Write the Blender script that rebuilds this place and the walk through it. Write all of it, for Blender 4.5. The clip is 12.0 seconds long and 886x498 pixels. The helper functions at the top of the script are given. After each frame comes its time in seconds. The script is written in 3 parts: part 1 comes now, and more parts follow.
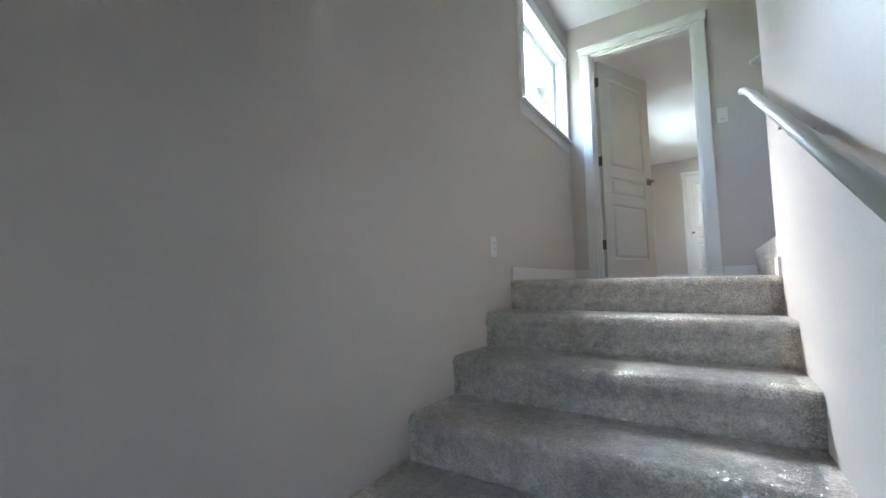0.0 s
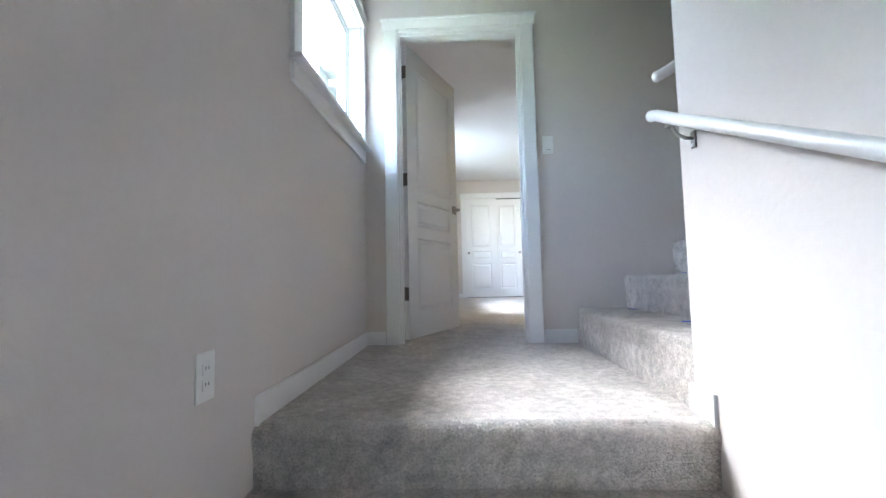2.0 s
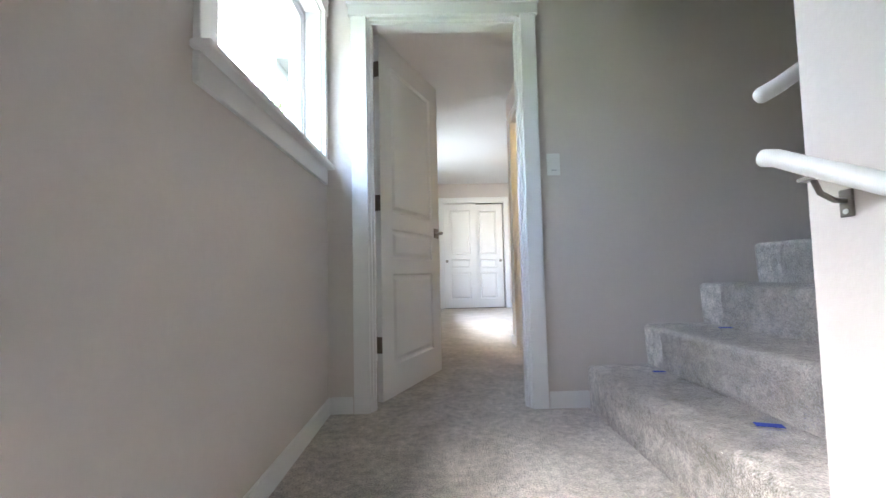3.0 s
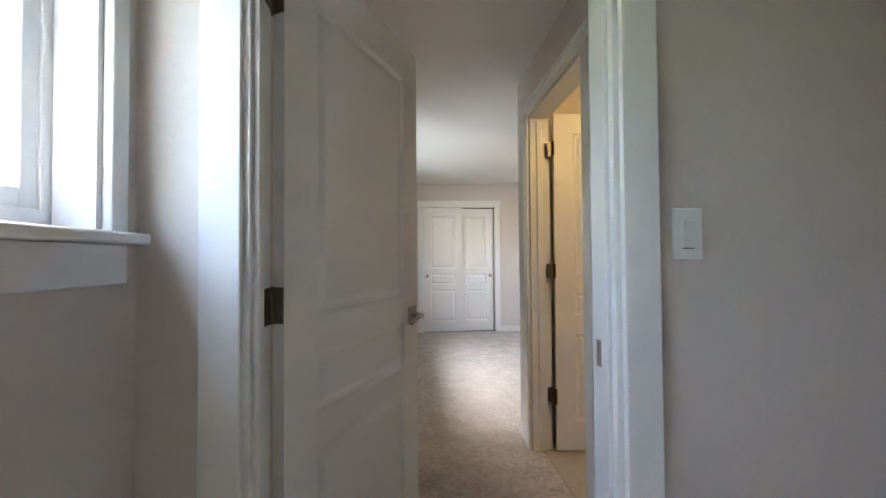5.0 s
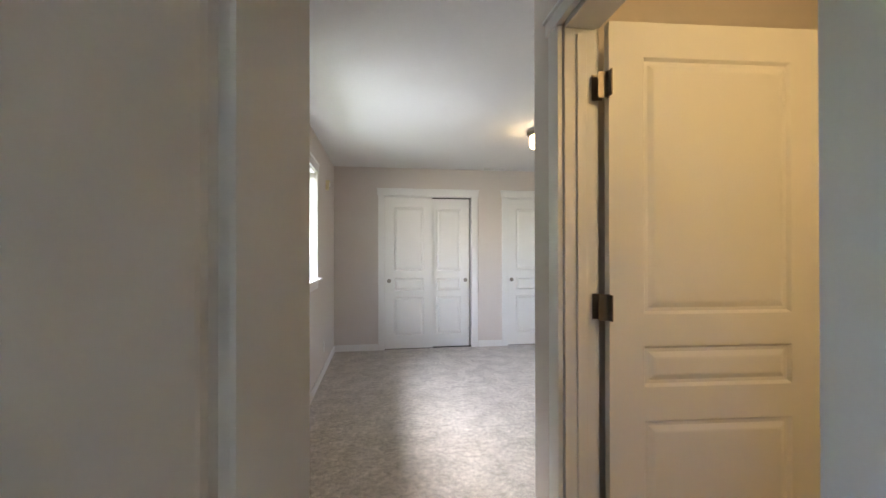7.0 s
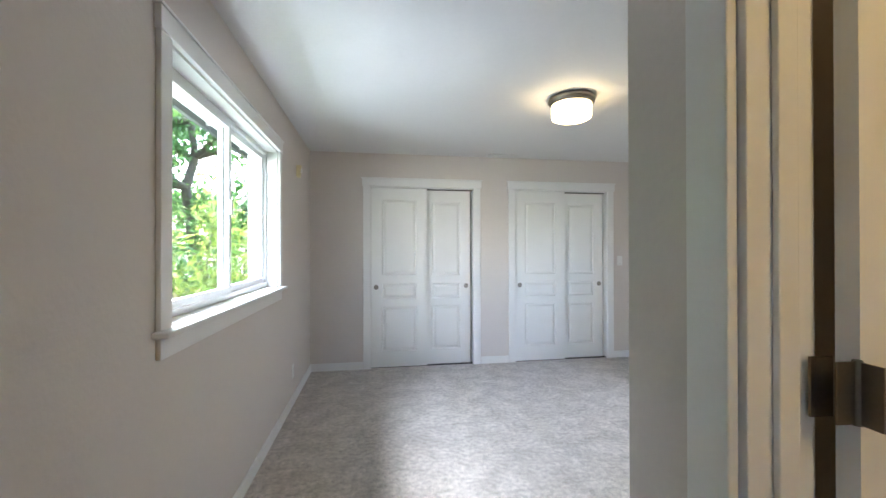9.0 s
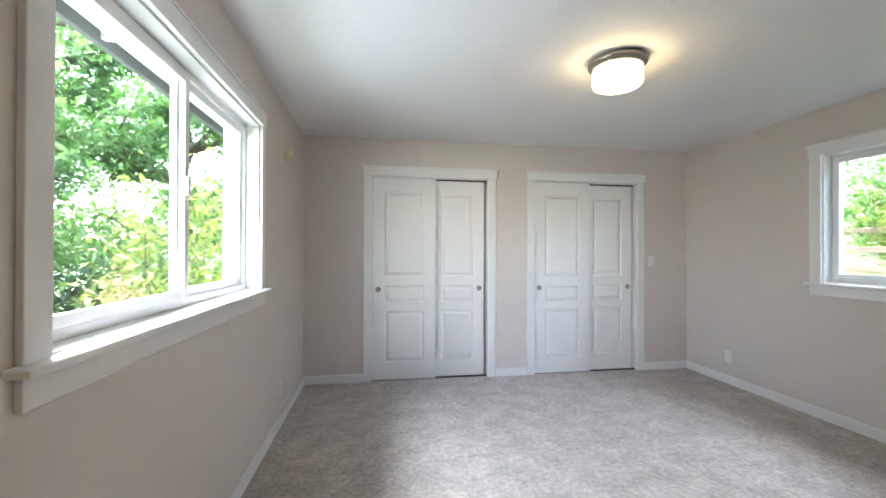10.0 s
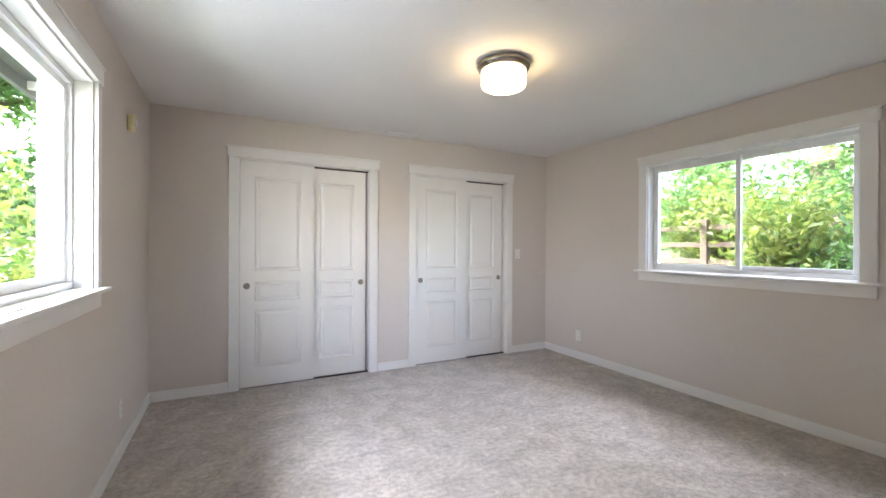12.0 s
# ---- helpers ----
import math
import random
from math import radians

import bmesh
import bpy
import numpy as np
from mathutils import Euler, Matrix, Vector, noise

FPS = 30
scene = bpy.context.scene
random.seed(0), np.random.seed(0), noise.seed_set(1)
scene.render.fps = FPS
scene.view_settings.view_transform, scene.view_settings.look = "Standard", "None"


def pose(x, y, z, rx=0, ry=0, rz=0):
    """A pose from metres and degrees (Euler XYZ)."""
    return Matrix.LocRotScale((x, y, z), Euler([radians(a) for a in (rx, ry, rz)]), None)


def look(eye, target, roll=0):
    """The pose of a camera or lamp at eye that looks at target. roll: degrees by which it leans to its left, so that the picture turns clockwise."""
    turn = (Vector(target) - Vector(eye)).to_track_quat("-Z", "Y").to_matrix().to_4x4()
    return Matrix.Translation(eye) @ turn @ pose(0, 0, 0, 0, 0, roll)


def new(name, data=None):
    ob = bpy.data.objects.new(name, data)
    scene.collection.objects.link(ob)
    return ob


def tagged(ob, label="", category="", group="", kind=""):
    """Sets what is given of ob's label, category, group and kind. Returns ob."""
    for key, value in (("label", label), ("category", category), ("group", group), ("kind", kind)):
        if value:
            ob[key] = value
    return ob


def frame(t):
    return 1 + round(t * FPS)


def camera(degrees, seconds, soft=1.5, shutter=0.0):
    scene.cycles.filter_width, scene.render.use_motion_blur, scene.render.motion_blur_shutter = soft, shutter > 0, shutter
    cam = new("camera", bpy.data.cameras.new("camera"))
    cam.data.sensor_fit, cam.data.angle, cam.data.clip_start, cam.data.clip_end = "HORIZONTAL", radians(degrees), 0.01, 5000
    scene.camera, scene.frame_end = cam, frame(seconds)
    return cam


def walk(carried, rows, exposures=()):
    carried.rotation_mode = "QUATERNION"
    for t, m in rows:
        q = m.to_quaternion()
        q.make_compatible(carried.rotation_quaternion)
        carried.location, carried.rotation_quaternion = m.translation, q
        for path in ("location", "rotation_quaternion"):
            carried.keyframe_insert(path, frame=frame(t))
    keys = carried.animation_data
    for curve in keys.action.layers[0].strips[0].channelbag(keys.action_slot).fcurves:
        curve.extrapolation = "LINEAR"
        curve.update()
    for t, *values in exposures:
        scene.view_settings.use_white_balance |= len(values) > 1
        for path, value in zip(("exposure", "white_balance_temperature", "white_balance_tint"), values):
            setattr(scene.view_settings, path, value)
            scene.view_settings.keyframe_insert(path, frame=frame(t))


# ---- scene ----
cam = camera(94.4, 12.0)
PATH = [
    (0, (1.09, -3.897, -0.011), (-0.007, -2.233, 0.155), -1.0),
    (0.5, (0.918, -3.605, 0.12), (0.24, -1.731, 0.28), -1.3),
    (1, (0.779, -3.305, 0.148), (0.456, -1.337, 0.3), -1.3),
    (1.5, (0.701, -2.957, 0.279), (0.532, -0.969, 0.425), -1.2),
    (2, (0.635, -2.689, 0.428), (0.543, -0.696, 0.568), -1.2),
    (2.5, (0.612, -2.434, 0.583), (0.595, -0.438, 0.712), -1.2),
    (3, (0.578, -2.181, 0.719), (0.609, -0.185, 0.833), -1.3),
    (5, (0.591, -0.911, 1.237), (0.724, 1.084, 1.281), -0.4),
    (5.5, (0.621, -0.577, 1.297), (0.793, 1.416, 1.328), -0.3),
    (6, (0.628, -0.192, 1.323), (0.842, 1.797, 1.337), -0.7),
    (6.5, (0.661, 0.111, 1.338), (0.919, 2.094, 1.347), -0.4),
    (8.5, (0.757, 0.854, 1.366), (1.091, 2.826, 1.371), 0.0),
    (9, (0.786, 1.16, 1.356), (1.106, 3.135, 1.364), -0.1),
    (9.5, (0.78, 1.447, 1.346), (1.081, 3.424, 1.355), 0.0),
    (10, (0.791, 1.711, 1.324), (1.098, 3.687, 1.337), 0.2),
    (10.5, (0.773, 1.889, 1.301), (1.12, 3.858, 1.316), 0.3),
    (11, (0.688, 2.005, 1.296), (1.119, 3.958, 1.304), 0.3),
    (11.5, (0.667, 1.941, 1.292), (1.276, 3.846, 1.294), 0.4),
    (12, (0.656, 1.82, 1.293), (1.573, 3.597, 1.288), 0.3),
]
walk(cam, [(t, look(e, a, r)) for t, e, a, r in PATH], exposures=[
    (0.0, 5.0, 5950, 7), (1.5, 5.15, 5650, 8), (3.0, 5.1, 6200, 12), (5.0, 4.45, 6600, 14), (6.5, 4.4, 6700, 14),
    (8.5, 4.55, 6000, 10), (9.5, 4.55, 5950, 9), (10.5, 4.6, 6350, 12), (12.0, 4.6, 6450, 15)])

# ---- light ----
world = bpy.data.worlds.new("sky")
scene.world = world
world.use_nodes = True
wn = world.node_tree
sky = wn.nodes.new("ShaderNodeTexSky")
sky.sky_type = "NISHITA"
sky.sun_disc = False
sky.sun_elevation = radians(54)
sky.sun_rotation = radians(-43.6)
sky.air_density, sky.dust_density, sky.ozone_density = 1.0, 4.0, 1.0
wn.links.new(sky.outputs["Color"], wn.nodes["Background"].inputs["Color"])
wn.nodes["Background"].inputs["Strength"].default_value = 0.15

sun_data = bpy.data.lights.new("sun", "SUN")
sun_data.energy, sun_data.angle, sun_data.color = 0.85, radians(45), (1.0, 0.98, 0.95)
sun = new("sun", sun_data)
sun.matrix_world = look((-4.0, 6.6, 8.0), (0, 2.4, 0))

bulb_data = bpy.data.lights.new("bathroom_bulb", "POINT")
bulb_data.energy, bulb_data.color, bulb_data.shadow_soft_size = 0.74, (1.0, 0.69, 0.28), 0.09
bulb = new("bathroom_bulb", bulb_data)
bulb.matrix_world = pose(1.78, 0.5, 2.2)


def window_fill(name, eye, target, w, h, watts, color):
    """Unseen area lamp added outside a window, for sky light from above or ground light from below."""
    d = bpy.data.lights.new(name, "AREA")
    d.shape, d.size, d.size_y, d.energy, d.color = "RECTANGLE", w, h, watts, color
    o = new(name, d)
    o.matrix_world = look(eye, target)
    return o


window_fill("window_fill_landing", (-1.3, 0.45, 3.4), (0.6, -1.1, 0.3), 1.2, 1.2, 4, (0.72, 0.87, 1.0))
# Added lamp that throws a patch of light onto the lower steps.
window_fill("window_fill_steps", (-0.80, 0.85, 3.1), (0.85, -2.25, 0.0), 0.7, 0.7, 17, (0.62, 0.82, 1.0))
window_fill("window_fill_bedroom", (-1.6, 3.3, 3.6), (0.8, 3.3, 0.3), 2.4, 1.4, 40, (0.84, 0.90, 1.0))
# Extra lamp aimed in through the window to brighten the closet doors.
window_fill("window_fill_bedroom_side", (-1.9, 1.4, 1.9), (1.9, 5.5, 1.4), 2.2, 1.6, 11, (1.0, 0.97, 0.94))
window_fill("window_fill_bedroom_low", (-2.6, 3.5, -0.5), (1.8, 3.7, 2.1), 4.0, 1.6, 14, (0.82, 0.90, 1.0))
window_fill("window_fill_garden", (6.0, 3.7, 3.6), (3.0, 3.7, 0.3), 2.4, 1.4, 12, (0.90, 0.93, 1.0))

# ---- materials ----
def mat(name, color, rough=0.6, metal=0.0, vary=0.06, scale=3.0, fine=60.0, bump=0.1, dist=0.002, spec=0.5, obj_random=0.0):
    """A surface with blotches at one scale and grain at another, and a fine relief."""
    m = bpy.data.materials.new(name)
    m.use_nodes = True
    n, l = m.node_tree.nodes, m.node_tree.links
    b = n["Principled BSDF"]
    co = n.new("ShaderNodeTexCoord")
    geo = n.new("ShaderNodeNewGeometry")
    big, small = n.new("ShaderNodeTexNoise"), n.new("ShaderNodeTexNoise")
    big.inputs["Scale"].default_value, big.inputs["Detail"].default_value = scale, 4
    small.inputs["Scale"].default_value, small.inputs["Detail"].default_value = fine, 3
    for t in (big, small):
        l.new(geo.outputs["Position"], t.inputs["Vector"])
    add = n.new("ShaderNodeMath")
    add.operation = "ADD"
    l.new(big.outputs["Fac"], add.inputs[0])
    l.new(small.outputs["Fac"], add.inputs[1])
    ramp = n.new("ShaderNodeMapRange")
    ramp.inputs["From Min"].default_value, ramp.inputs["From Max"].default_value = 0.6, 1.4
    ramp.inputs["To Min"].default_value, ramp.inputs["To Max"].default_value = 1 - vary, 1 + vary
    l.new(add.outputs[0], ramp.inputs["Value"])
    mul = n.new("ShaderNodeVectorMath")
    mul.operation = "SCALE"
    mul.inputs[0].default_value = color
    l.new(ramp.outputs[0], mul.inputs["Scale"])
    l.new(mul.outputs[0], b.inputs["Base Color"])
    b.inputs["Roughness"].default_value, b.inputs["Metallic"].default_value = rough, metal
    b.inputs["Specular IOR Level"].default_value = spec
    bp = n.new("ShaderNodeBump")
    bp.inputs["Strength"].default_value, bp.inputs["Distance"].default_value = bump, dist
    l.new(small.outputs["Fac"], bp.inputs["Height"])
    l.new(bp.outputs[0], b.inputs["Normal"])
    return m


WALL = mat("wall_paint", (0.655, 0.597, 0.560), 0.55, vary=0.02, scale=1.2, fine=48, bump=0.38, dist=0.003, spec=0.4)
CEIL = mat("ceiling_paint", (0.76, 0.75, 0.74), 0.75, vary=0.02, scale=1.5, fine=45, bump=0.4, dist=0.003, spec=0.2)
TRIM = mat("white_trim_paint", (0.80, 0.79, 0.78), 0.35, vary=0.015, scale=4, fine=120, bump=0.05, dist=0.001)
DOORW = mat("white_door_paint", (0.80, 0.79, 0.775), 0.38, vary=0.015, scale=5, fine=160, bump=0.08, dist=0.001)
VINYL = mat("white_vinyl", (0.82, 0.83, 0.84), 0.3, vary=0.01, scale=5, fine=90, bump=0.02, dist=0.001)
PLATE = mat("white_plastic", (0.80, 0.79, 0.76), 0.3, vary=0.01, bump=0.0)
CREAM = mat("cream_plastic", (0.74, 0.66, 0.40), 0.4, vary=0.02, bump=0.0)
NICKEL = mat("brushed_nickel", (0.32, 0.29, 0.26), 0.34, 1.0, vary=0.08, scale=30, fine=300, bump=0.05, dist=0.0005)
HINGE = mat("dark_bronze", (0.20, 0.17, 0.15), 0.4, 0.9, vary=0.1, scale=30, fine=200, bump=0.05, dist=0.0005)
# Near-black for tracks, and for shade painted into gaps and slots.
DARK = mat("dark_gap", (0.03, 0.028, 0.026), 0.8, vary=0.1)
TAPE = mat("blue_tape", (0.03, 0.07, 0.50), 0.6, vary=0.08, scale=40, fine=200, bump=0.1)
GREYP = mat("grey_eave_paint", (0.11, 0.12, 0.12), 0.7, vary=0.08, scale=4, fine=30, bump=0.1)
BARK = mat("bark", (0.10, 0.075, 0.055), 0.9, vary=0.35, scale=6, fine=40, bump=0.8, dist=0.02)
SOIL = mat("garden_soil_and_grass", (0.10, 0.12, 0.05), 0.95, vary=0.5, scale=1.2, fine=14, bump=0.7, dist=0.05)
FENCEW = mat("weathered_fence_wood", (0.09, 0.065, 0.05), 0.85, vary=0.25, scale=6, fine=40, bump=0.4, dist=0.005)
SIDING = mat("grey_siding", (0.30, 0.31, 0.31), 0.7, vary=0.06, scale=2, fine=20, bump=0.2)
ROOFM = mat("roof_shingle", (0.10, 0.095, 0.09), 0.9, vary=0.25, scale=6, fine=30, bump=0.5, dist=0.01)
VINYLFLOOR = mat("bath_floor_vinyl", (0.42, 0.36, 0.29), 0.4, vary=0.06, scale=3, fine=40, bump=0.05)


def carpet_material():
    m = bpy.data.materials.new("taupe_cut_pile_carpet")
    m.use_nodes = True
    n, l = m.node_tree.nodes, m.node_tree.links
    b = n["Principled BSDF"]
    geo = n.new("ShaderNodeNewGeometry")
    warp = n.new("ShaderNodeTexNoise")
    warp.inputs["Scale"].default_value, warp.inputs["Detail"].default_value = 6.0, 7
    warp.inputs["Distortion"].default_value = 0.5
    tuft = n.new("ShaderNodeTexNoise")
    tuft.inputs["Scale"].default_value, tuft.inputs["Detail"].default_value = 150, 4
    mid = n.new("ShaderNodeTexNoise")
    mid.inputs["Scale"].default_value, mid.inputs["Detail"].default_value = 30, 5
    for t in (warp, tuft, mid):
        l.new(geo.outputs["Position"], t.inputs["Vector"])
    ramp = n.new("ShaderNodeValToRGB")
    ramp.color_ramp.elements[0].position, ramp.color_ramp.elements[0].color = 0.38, (0.43, 0.385, 0.345, 1)
    ramp.color_ramp.elements[1].position, ramp.color_ramp.elements[1].color = 0.64, (0.56, 0.505, 0.46, 1)
    l.new(warp.outputs["Fac"], ramp.inputs["Fac"])
    r2 = n.new("ShaderNodeMapRange")
    r2.inputs["From Min"].default_value, r2.inputs["From Max"].default_value = 0.3, 0.7
    r2.inputs["To Min"].default_value, r2.inputs["To Max"].default_value = 0.62, 1.32
    l.new(tuft.outputs["Fac"], r2.inputs["Value"])
    r3 = n.new("ShaderNodeMapRange")
    r3.inputs["From Min"].default_value, r3.inputs["From Max"].default_value = 0.3, 0.7
    r3.inputs["To Min"].default_value, r3.inputs["To Max"].default_value = 0.74, 1.24
    l.new(mid.outputs["Fac"], r3.inputs["Value"])
    s1, s2 = n.new("ShaderNodeVectorMath"), n.new("ShaderNodeVectorMath")
    s1.operation = s2.operation = "SCALE"
    l.new(ramp.outputs["Color"], s1.inputs[0])
    l.new(r2.outputs[0], s1.inputs["Scale"])
    l.new(s1.outputs[0], s2.inputs[0])
    l.new(r3.outputs[0], s2.inputs["Scale"])
    l.new(s2.outputs[0], b.inputs["Base Color"])
    b.inputs["Roughness"].default_value = 0.95
    b.inputs["Specular IOR Level"].default_value = 0.15
    b.inputs["Sheen Weight"].default_value, b.inputs["Sheen Roughness"].default_value = 0.25, 0.5
    add = n.new("ShaderNodeMath")
    add.operation = "ADD"
    l.new(tuft.outputs["Fac"], add.inputs[0])
    l.new(mid.outputs["Fac"], add.inputs[1])
    bp = n.new("ShaderNodeBump")
    bp.inputs["Strength"].default_value, bp.inputs["Distance"].default_value = 0.8, 0.012
    l.new(add.outputs[0], bp.inputs["Height"])
    l.new(bp.outputs[0], b.inputs["Normal"])
    return m


CARPET = carpet_material()


def film_material():
    m = bpy.data.materials.new("clear_protective_film")
    m.use_nodes = True
    n, l = m.node_tree.nodes, m.node_tree.links
    out = n["Material Output"]
    n.remove(n["Principled BSDF"])
    tr, gl, mx = n.new("ShaderNodeBsdfTransparent"), n.new("ShaderNodeBsdfGlossy"), n.new("ShaderNodeMixShader")
    geo, no, bp = n.new("ShaderNodeNewGeometry"), n.new("ShaderNodeTexNoise"), n.new("ShaderNodeBump")
    no.inputs["Scale"].default_value, no.inputs["Detail"].default_value = 24, 2
    no.inputs["Distortion"].default_value = 2.0
    l.new(geo.outputs["Position"], no.inputs["Vector"])
    bp.inputs["Strength"].default_value, bp.inputs["Distance"].default_value = 0.8, 0.014
    l.new(no.outputs["Fac"], bp.inputs["Height"])
    l.new(bp.outputs[0], gl.inputs["Normal"])
    gl.inputs["Roughness"].default_value = 0.05
    mx.inputs[0].default_value = 0.30
    l.new(tr.outputs[0], mx.inputs[1])
    l.new(gl.outputs[0], mx.inputs[2])
    l.new(mx.outputs[0], out.inputs["Surface"])
    return m


FILM = film_material()


def glass_material():
    m = bpy.data.materials.new("window_glass")
    m.use_nodes = True
    n, l = m.node_tree.nodes, m.node_tree.links
    out = n["Material Output"]
    n.remove(n["Principled BSDF"])
    tr, gl, mx = n.new("ShaderNodeBsdfTransparent"), n.new("ShaderNodeBsdfGlossy"), n.new("ShaderNodeMixShader")
    tr.inputs["Color"].default_value = (0.96, 0.99, 0.98, 1)
    gl.inputs["Roughness"].default_value = 0.02
    mx.inputs[0].default_value = 0.05
    l.new(tr.outputs[0], mx.inputs[1])
    l.new(gl.outputs[0], mx.inputs[2])
    l.new(mx.outputs[0], out.inputs["Surface"])
    return m


GLASS = glass_material()


def glow_material(name, color, strength):
    m = bpy.data.materials.new(name)
    m.use_nodes = True
    b = m.node_tree.nodes["Principled BSDF"]
    b.inputs["Base Color"].default_value = (0.9, 0.87, 0.8, 1)
    b.inputs["Roughness"].default_value = 0.3
    b.inputs["Emission Color"].default_value = (*color, 1)
    b.inputs["Emission Strength"].default_value = strength
    return m


LAMPGLASS = glow_material("lit_frosted_glass", (1.0, 0.74, 0.38), 0.75)


def leaf_material(name, color, light):
    """Leaves that let light through, from green to yellow-green leaf by leaf."""
    m = bpy.data.materials.new(name)
    m.use_nodes = True
    n, l = m.node_tree.nodes, m.node_tree.links
    out = n["Material Output"]
    n.remove(n["Principled BSDF"])
    geo, ramp = n.new("ShaderNodeNewGeometry"), n.new("ShaderNodeValToRGB")
    ramp.color_ramp.elements[0].color, ramp.color_ramp.elements[1].color = (*color, 1), (*light, 1)
    l.new(geo.outputs["Random Per Island"], ramp.inputs["Fac"])
    d, t, mx, gl, m2 = (n.new("ShaderNodeBsdfDiffuse"), n.new("ShaderNodeBsdfTranslucent"), n.new("ShaderNodeMixShader"),
                        n.new("ShaderNodeBsdfGlossy"), n.new("ShaderNodeMixShader"))
    l.new(ramp.outputs["Color"], d.inputs["Color"])
    l.new(ramp.outputs["Color"], t.inputs["Color"])
    mx.inputs[0].default_value = 0.5
    l.new(d.outputs[0], mx.inputs[1])
    l.new(t.outputs[0], mx.inputs[2])
    gl.inputs["Roughness"].default_value = 0.4
    m2.inputs[0].default_value = 0.05
    l.new(mx.outputs[0], m2.inputs[1])
    l.new(gl.outputs[0], m2.inputs[2])
    l.new(m2.outputs[0], out.inputs["Surface"])
    return m


LEAF = leaf_material("maple_leaves", (0.04, 0.12, 0.02), (0.15, 0.28, 0.07))
LEAFY = leaf_material("yellow_green_leaves", (0.10, 0.19, 0.03), (0.32, 0.35, 0.08))
LEAFP = leaf_material("peach_new_leaves", (0.22, 0.24, 0.06), (0.50, 0.34, 0.18))
LEAFD = leaf_material("dark_shrub_leaves", (0.02, 0.05, 0.015), (0.06, 0.13, 0.03))


# ---- building helpers ----
def mesh_of(name, bm, material, smooth=False):
    me = bpy.data.meshes.new(name)
    bm.normal_update()
    bm.to_mesh(me)
    bm.free()
    me.materials.append(material)
    if smooth:
        me.shade_smooth()
    return me


def part(name, bm, material, parent=None, label="", smooth=False, m=None):
    ob = new(name, mesh_of(name, bm, material, smooth))
    if m is not None:
        ob.matrix_basis = m
    if parent is not None:
        ob.parent = parent
    if label:
        tagged(ob, label)
    return ob


def thing(name, label, category, m=None, group="", kind=""):
    ob = new(name)
    ob.empty_display_size = 0.1
    if m is not None:
        ob.matrix_basis = m
    return tagged(ob, label, category, group, kind)


def box(bm, x0, x1, y0, y1, z0, z1):
    v = [bm.verts.new((x, y, z)) for x in (x0, x1) for y in (y0, y1) for z in (z0, z1)]
    for f in ((0, 1, 3, 2), (4, 6, 7, 5), (0, 4, 5, 1), (2, 3, 7, 6), (0, 2, 6, 4), (1, 5, 7, 3)):
        bm.faces.new([v[i] for i in f])
    return bm


def bbox(x0, x1, y0, y1, z0, z1, bevel=0.003, segments=2):
    bm = box(bmesh.new(), x0, x1, y0, y1, z0, z1)
    if bevel:
        bmesh.ops.bevel(bm, geom=bm.edges[:], offset=bevel, segments=segments, affect="EDGES", profile=0.5)
    return bm


def cyl(bm, a, b, r0, r1=None, n=20, caps=True):
    r1 = r0 if r1 is None else r1
    a, b = Vector(a), Vector(b)
    q = (b - a).to_track_quat("Z", "Y").to_matrix()
    rings = []
    for c, r in ((a, r0), (b, r1)):
        rings.append([bm.verts.new(c + q @ Vector((r * math.cos(2 * math.pi * i / n), r * math.sin(2 * math.pi * i / n), 0))) for i in range(n)])
    for i in range(n):
        bm.faces.new((rings[0][i], rings[0][(i + 1) % n], rings[1][(i + 1) % n], rings[1][i]))
    if caps:
        bm.faces.new(rings[0][::-1])
        bm.faces.new(rings[1])
    return bm


def lathe(profile, n=48):
    """Turn (r, z) pairs about the z axis."""
    bm = bmesh.new()
    rings = [[bm.verts.new((r * math.cos(2 * math.pi * i / n), r * math.sin(2 * math.pi * i / n), z)) for i in range(n)] for r, z in profile]
    for a, b in zip(rings, rings[1:]):
        for i in range(n):
            bm.faces.new((a[i], a[(i + 1) % n], b[(i + 1) % n], b[i]))
    bmesh.ops.remove_doubles(bm, verts=bm.verts[:], dist=1e-5)
    return bm


def sweep(pts, r, n=12, squash=1.0):
    """A round bar along a line of points."""
    bm = bmesh.new()
    rings = []
    for i, p in enumerate(pts):
        d = (Vector(pts[min(i + 1, len(pts) - 1)]) - Vector(pts[max(i - 1, 0)])).normalized()
        q = d.to_track_quat("Z", "Y").to_matrix()
        rings.append([bm.verts.new(Vector(p) + q @ Vector((r * math.cos(2 * math.pi * k / n), squash * r * math.sin(2 * math.pi * k / n), 0))) for k in range(n)])
    for a, b in zip(rings, rings[1:]):
        for k in range(n):
            bm.faces.new((a[k], a[(k + 1) % n], b[(k + 1) % n], b[k]))
    bm.faces.new(rings[0][::-1])
    bm.faces.new(rings[-1])
    bmesh.ops.recalc_face_normals(bm, faces=bm.faces[:])
    return bm


